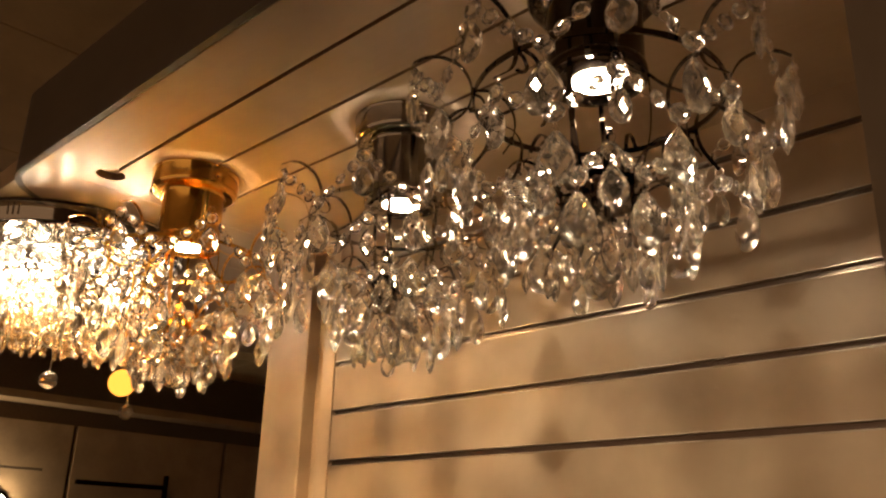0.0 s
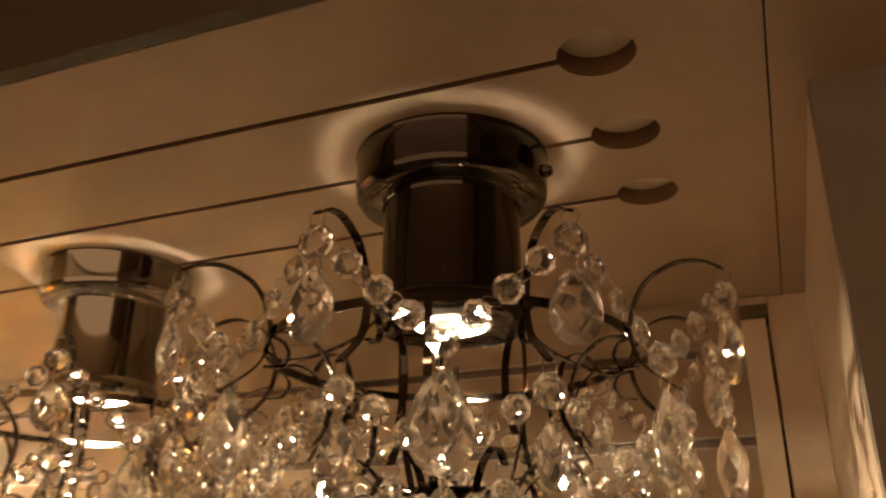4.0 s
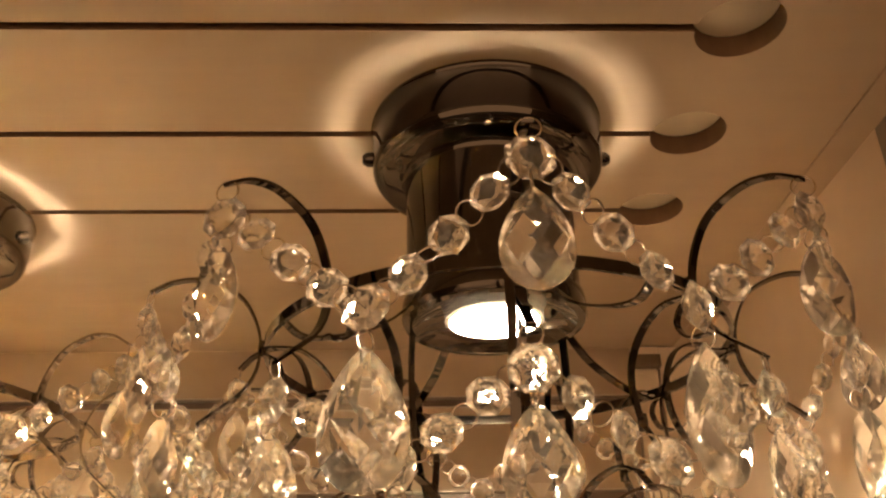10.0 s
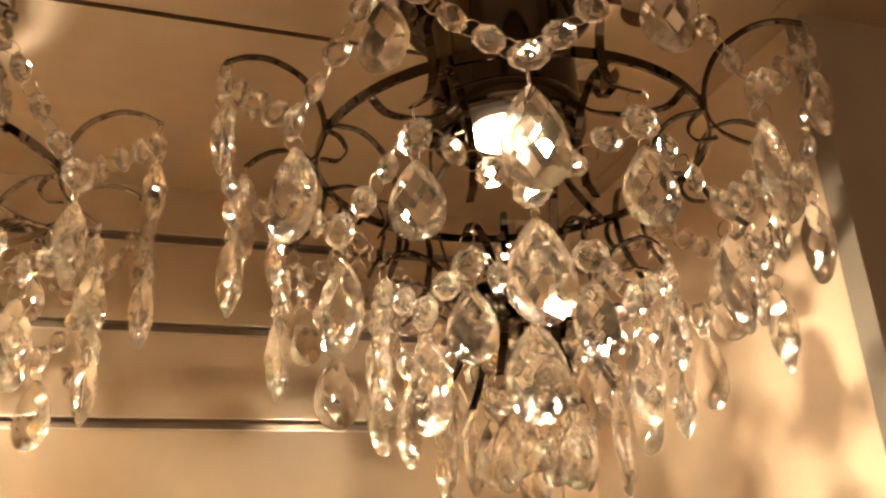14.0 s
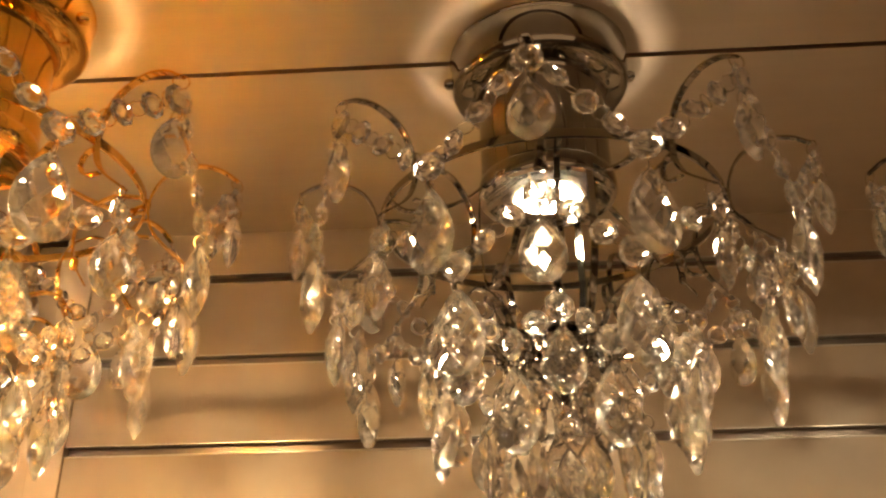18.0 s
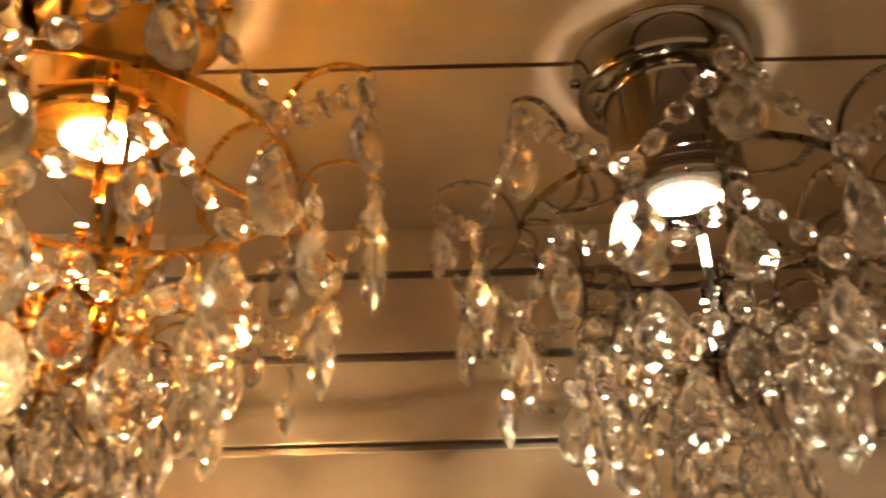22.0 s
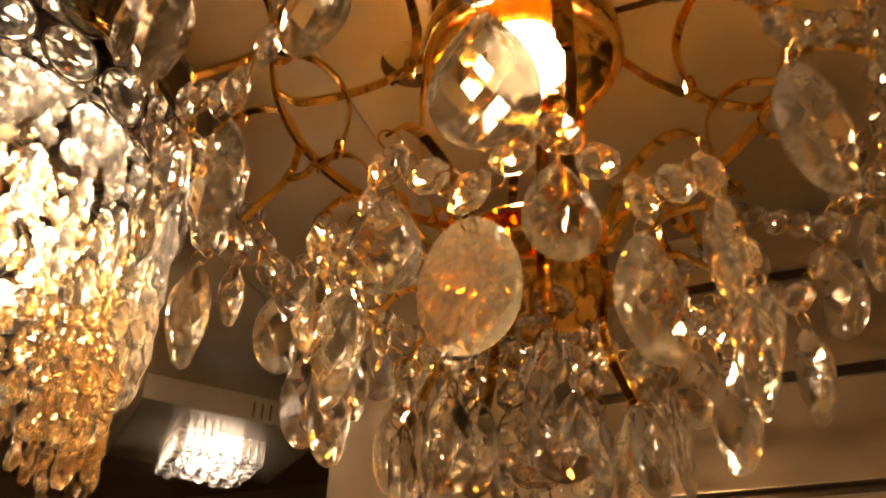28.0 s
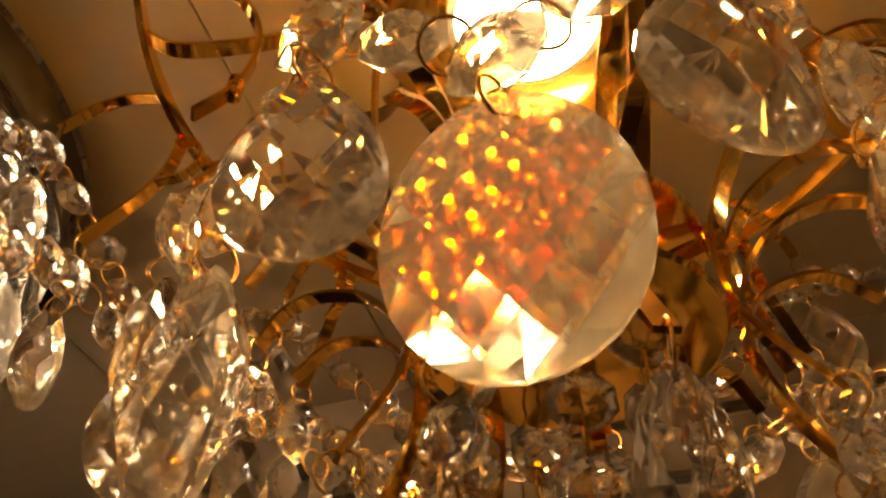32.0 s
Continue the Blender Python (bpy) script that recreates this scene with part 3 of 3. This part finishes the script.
structure("room_ceiling", join(box(-4.3, 3.1, -4.1, 5, CEIL + 0.36, CEIL + 0.4), *tiles), M_ROOM, "olive-brown tiled shop ceiling", "ceiling")
ADDED_SPOT_GLOW = glow_mat("added_spot_glow", (1.0, 0.72, 0.43, 1), 48.0)
# unseen spots, added for glints in the crystals and fill light
for sx in (-3.4, -2.5, -1.6, -0.7, 0.2):
    for sy in (-3.2, -2.3, -1.4):
        spot = structure("added_spot", lathe([(0.042, 0.0), (0.040, -0.006), (0.026, -0.007), (0.023, 0.004)], 32), M_CHROME, "unseen spot added in the shop ceiling for sparkle and fill light", "ceiling light")
        spot.matrix_basis = pose(sx, sy, CEIL + 0.352)
        part("bulb", lathe([(0.0225, 0.0035), (0.0, 0.0025)], 24), ADDED_SPOT_GLOW, spot, "glowing bulb")
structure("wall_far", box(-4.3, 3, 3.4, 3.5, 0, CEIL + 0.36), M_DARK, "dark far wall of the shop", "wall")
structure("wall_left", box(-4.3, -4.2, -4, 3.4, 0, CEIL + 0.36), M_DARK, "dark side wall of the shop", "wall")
# out of view, added to shut off ambient light from this side
structure("unseen_wall_end", box(3, 3.1, -4, 3.4, 0, CEIL + 0.36), M_DARK, "unseen dark end wall that blocks ambient light", "wall")
structure("floor", box(-4.3, 3, -4, 3.4, -0.1, 0.0), M_FLOOR, "brown shop floor", "floor")

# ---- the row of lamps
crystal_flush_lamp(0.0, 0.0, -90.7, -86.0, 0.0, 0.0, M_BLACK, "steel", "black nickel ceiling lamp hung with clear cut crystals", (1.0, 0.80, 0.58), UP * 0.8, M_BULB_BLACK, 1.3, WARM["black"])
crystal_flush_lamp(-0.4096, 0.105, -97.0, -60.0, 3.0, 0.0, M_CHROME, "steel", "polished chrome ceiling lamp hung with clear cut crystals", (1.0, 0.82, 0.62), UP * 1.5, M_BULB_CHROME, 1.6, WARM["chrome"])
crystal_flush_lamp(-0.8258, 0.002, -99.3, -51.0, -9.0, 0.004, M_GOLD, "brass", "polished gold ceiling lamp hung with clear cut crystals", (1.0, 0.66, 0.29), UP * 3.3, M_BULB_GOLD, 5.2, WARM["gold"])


# ---- large round lamp with crystal curtains
CURT = {
    "trillion": mesh("trillion", gem([(0.020 * math.sin(a) * (1 - 0.16 * math.cos(3 * a)), -0.020 + 0.020 * math.cos(a) * (1 - 0.16 * math.cos(3 * a))) for a in (2 * math.pi * k / 15 for k in range(15))], 0.013, ((0.60, 0.8), (0.15, 1.0))), M_CURTAIN),
    "drop": mesh("curtain_drop", lattice_cut(drop_outline(0.0190, 0.0320, 18), 0.0110, 0.42), M_CURTAIN),
    "almond": mesh("curtain_almond", lattice_cut(almond_outline(0.0140, 0.0340, 16), 0.0090, 0.45), M_CURTAIN),
    "bead": mesh("curtain_bead", gem(octagon_outline(0.0150), 0.0085, ((0.55, 0.85), (0.08, 1.0))), M_CURTAIN),
    "amber_bead": mesh("amber_bead", gem(octagon_outline(0.0125), 0.0080, ((0.55, 0.85), (0.08, 1.0))), M_AMBER),
    "amber_drop": mesh("amber_drop", gem(drop_outline(0.0110, 0.0260, 12), 0.0090, ((0.62, 0.8), (0.10, 1.0))), M_AMBER),
}


round_lamp = tagged(new("round_crystal_lamp"), "large round chrome lamp with a curtain of bright crystals", "ceiling lamp")
round_lamp.matrix_basis = pose(-1.325, 0.005, CEIL)
part("base", lathe([(0.230, 0.0005), (0.233, -0.003), (0.2305, -0.006), (0.229, -0.040), (0.226, -0.044), (0.20, -0.046), (0, -0.046)], 120), M_CHROME, round_lamp)
for k in range(9):
    for j in (-1, 0, 1):
        az = radians(-10 + 40 * k + 2.6 * j)
        part("vent_slot", box(-0.001, 0.001, -0.0012, 0.0012, -0.012, 0.012), M_DARK, round_lamp).matrix_basis = Matrix.Translation(polar(0.2295, az, -0.022)) @ Matrix.Rotation(az, 4, "Z")
DISC = mesh("crystal_disc", gem([(0.0185 * math.sin(2 * math.pi * k / 12), 0.0185 * math.cos(2 * math.pi * k / 12)) for k in range(12)], 0.012, ((0.62, 1.0),)), M_CRYSTAL)
HOOP = mesh("disc_hoop", torus(0.0202, 0.0013, 28, 6), M_CHROME)
for k in range(30):
    az = 2 * math.pi * k / 30
    d = put("crystal_disc", DISC, round_lamp, polar(0.216, az, -0.066), az + math.pi / 2)
    put("disc_hoop", HOOP, d, Vector((0, 0, 0)))
for k in range(14):
    az = 2 * math.pi * (k + .5) / 14
    part("bulb", ball_bm(0.024, 8, 12), M_INNER, round_lamp, "small glowing halogen bulb").matrix_basis = Matrix.Translation(polar(0.125, az, -0.100))
srnd = random.Random(3)


def chain_of(n, tint, k):
    """Kinds, drops in height and turns of the gems on one chain."""
    if tint == M_AMBER:
        row = [(srnd.choice(("amber_bead", "amber_bead", "amber_drop")), srnd.uniform(0.0135, 0.0175), srnd.uniform(0, 3)) for _ in range(n)]
        return row + [("amber_drop", 0.026, srnd.uniform(0, 3))]
    row = [(srnd.choice(("drop", "almond", "bead", "bead")), srnd.uniform(0.017, 0.023), srnd.uniform(-.9, .9)) for _ in range(n)]
    return ([("trillion", 0.030, srnd.gauss(0, .3))] if k % 3 == 0 else [("bead", 0.015, 0.3)]) + row + [("drop" if k % 2 else "almond", 0.03, srnd.uniform(-.8, .8))]


far_gems = {M_CURTAIN: bmesh.new(), M_AMBER: bmesh.new()}
for radius, count, gems, z0, tint in ((0.210, 66, 3, -0.083, M_CURTAIN), (0.200, 40, 4, -0.060, M_CURTAIN), (0.194, 70, 0, -0.132, M_AMBER), (0.178, 50, 0, -0.125, M_AMBER), (0.09, 16, 0, -0.10, M_AMBER)):
    for k in range(count):
        az = 2 * math.pi * (k + srnd.uniform(-.2, .2)) / count
        z = z0 + srnd.uniform(-.006, .006)
        rr = radius + srnd.uniform(-.004, .004)
        near = tint == M_CURTAIN and math.cos(az + 0.35) > 0.05
        if tint == M_AMBER:      # the hem of the inner curtain dips on one side
            hem = -0.225 - 0.060 * max(0.0, math.cos(az - 0.61)) ** 1.5
            length = max(2, round((z0 - hem - 0.026) / 0.0155))
        else:
            length = gems + k % 2
        for kind, step, turn in chain_of(length, tint, k):
            m = Matrix.Translation(polar(rr, az, z)) @ Matrix.Rotation(az + math.pi / 2 + turn, 4, "Z") @ Matrix.Rotation(srnd.gauss(0, .08), 4, "X")
            if near:
                g = new("bead" if kind == "bead" else "crystal", CURT[kind])
                g.parent, g.matrix_basis = round_lamp, m
            else:
                n0 = len(far_gems[tint].verts)
                far_gems[tint].from_mesh(CURT[kind])
                far_gems[tint].verts.ensure_lookup_table()
                for v in far_gems[tint].verts[n0:]:
                    v.co = m @ v.co
            z -= step
    part("carrier_ring", lathe([(radius + .0012, z0 + 0.003), (radius + .0012, z0), (radius - .0012, z0), (radius - .0012, z0 + 0.003), (radius + .0012, z0 + 0.003)], 64), M_CHROME, round_lamp)
for tint, bm in far_gems.items():
    tagged(part("crystal_curtain", bm, tint, round_lamp, "amber-tinted inner crystals" if tint == M_AMBER else ""), kind="stuff")
put("ball", GEM["ball"], round_lamp, Vector((0, 0, -0.285)))
part("chain", lathe([(0.0008, -0.046), (0.0008, -0.286)], 8), M_WIRE, round_lamp)

# ---- square crystal lamp further back
square = tagged(new("square_crystal_lamp"), "square chrome ceiling lamp with a glowing block of crystal rods", "ceiling lamp")
square.matrix_basis = pose(-1.501, 0.686, CEIL, 0, 0, 50)
part("plate", box(-0.13, 0.13, -0.13, 0.13, -0.036, 0.0, 0.002), M_CREAM_SHEEN, square)
part("lamp_core", box(-0.036, 0.036, -0.036, 0.036, -0.058, -0.036, 0.004), M_SQUARE, square, "glowing white core")
for k in (-1, 0, 1):
    part("vent_slot", box(-0.0012, 0.0012, -0.1312, -0.1298, -0.032, -0.010), M_DARK, square).matrix_basis = pose(0.03 + 0.012 * k, 0, 0)
ROD = mesh("crystal_rod", box(-0.0048, 0.0048, -0.0048, 0.0048, -0.074, -0.0365, 0.0012), M_CRYSTAL)
for i in range(11):
    for side in range(4):
        a = -0.057 + 0.0114 * i
        px, py = ((a, -0.057), (0.057, a), (-a, 0.057), (-0.057, -a))[side]
        if i < 10:
            put("crystal_rod", ROD, square, Vector((px, py, srnd.uniform(-.004, .004))), srnd.uniform(-.2, .2))
BOTTOM = mesh("crystal_block", gem(octagon_outline(0.021), 0.010, ((0.55, 1.0),)), M_CRYSTAL)
for i in range(5):
    for j in range(5):
        put("crystal_block", BOTTOM, square, Vector((-0.042 + 0.021 * i, -0.042 + 0.021 * j, -0.057 + srnd.uniform(-.004, .004))), srnd.uniform(0, 3))

# ---- amber pendant with a crystal ball, seen behind the round lamp
pend = tagged(new("amber_pendant"), "small amber glass pendant with a crystal ball below", "pendant lamp")
pend.matrix_basis = pose(-1.59, 0.285, CEIL)
part("cord", lathe([(0.001, 0.0), (0.001, -0.21)], 8), M_WIRE, pend)
part("globe", ball_bm(0.066, 12, 20), M_AMBERGLOW, pend, "glowing amber glass globe").matrix_basis = pose(0, 0, -0.205)
put("ball", GEM["ball"], pend, Vector((0, 0.02, -0.290)))
part("chain", lathe([(0.0008, -0.26), (0.0008, -0.297)], 8), M_WIRE, pend).matrix_basis = pose(0, 0.02, 0)

# ---- the far side of the shop
structure("trim", box(-4.2, -4.02, -1.2, 3.4, 2.345, 2.385, 0.004), M_PANEL, "plain ledge above the far displays", "ledge")
for y0, y1 in ((-0.6, 1.28), (1.30, 2.2), (2.22, 3.3)):
    structure("wall_panel", box(-4.2, -4.17, y0, y1, 0.3, 2.26, 0.003), M_PANEL, "brown display panel on the far wall", "panel")


def sconce(y, z):
    top = tagged(new("wall_lamp"), "small lit wall lamp with dark rods on a brown panel", "wall lamp", "wall lamps on the far panel")
    top.matrix_basis = pose(-4.17, y, z, 0, 90, 0)
    part("plate", lathe([(0, 0.02), (0.05, 0.018), (0.055, 0.0)], 24), M_CHROME, top)
    part("bulb", ball_bm(0.05, 8, 12), M_SCONCE, top, "glowing bulb").matrix_basis = pose(0, 0, 0.075)
    for sgn in (-1, 1):
        part("rod", box(-0.006, 0.006, 0.06 if sgn > 0 else -0.36, 0.36 if sgn > 0 else -0.06, 0.02, 0.03, 0.002), M_DARK, top)


sconce(0.78, 2.02)
sconce(0.95, 1.86)
rack = tagged(new("display_rack"), "thin black display rack on the far wall", "rack")
rack.matrix_basis = pose(-4.15, 1.32, 1.9)
part("rail", box(0, 0.02, 0, 0.50, 0.06, 0.085, 0.003), M_BLACK, rack)
part("post", box(0, 0.02, 0.50, 0.525, -0.6, 0.14, 0.003), M_BLACK, rack)
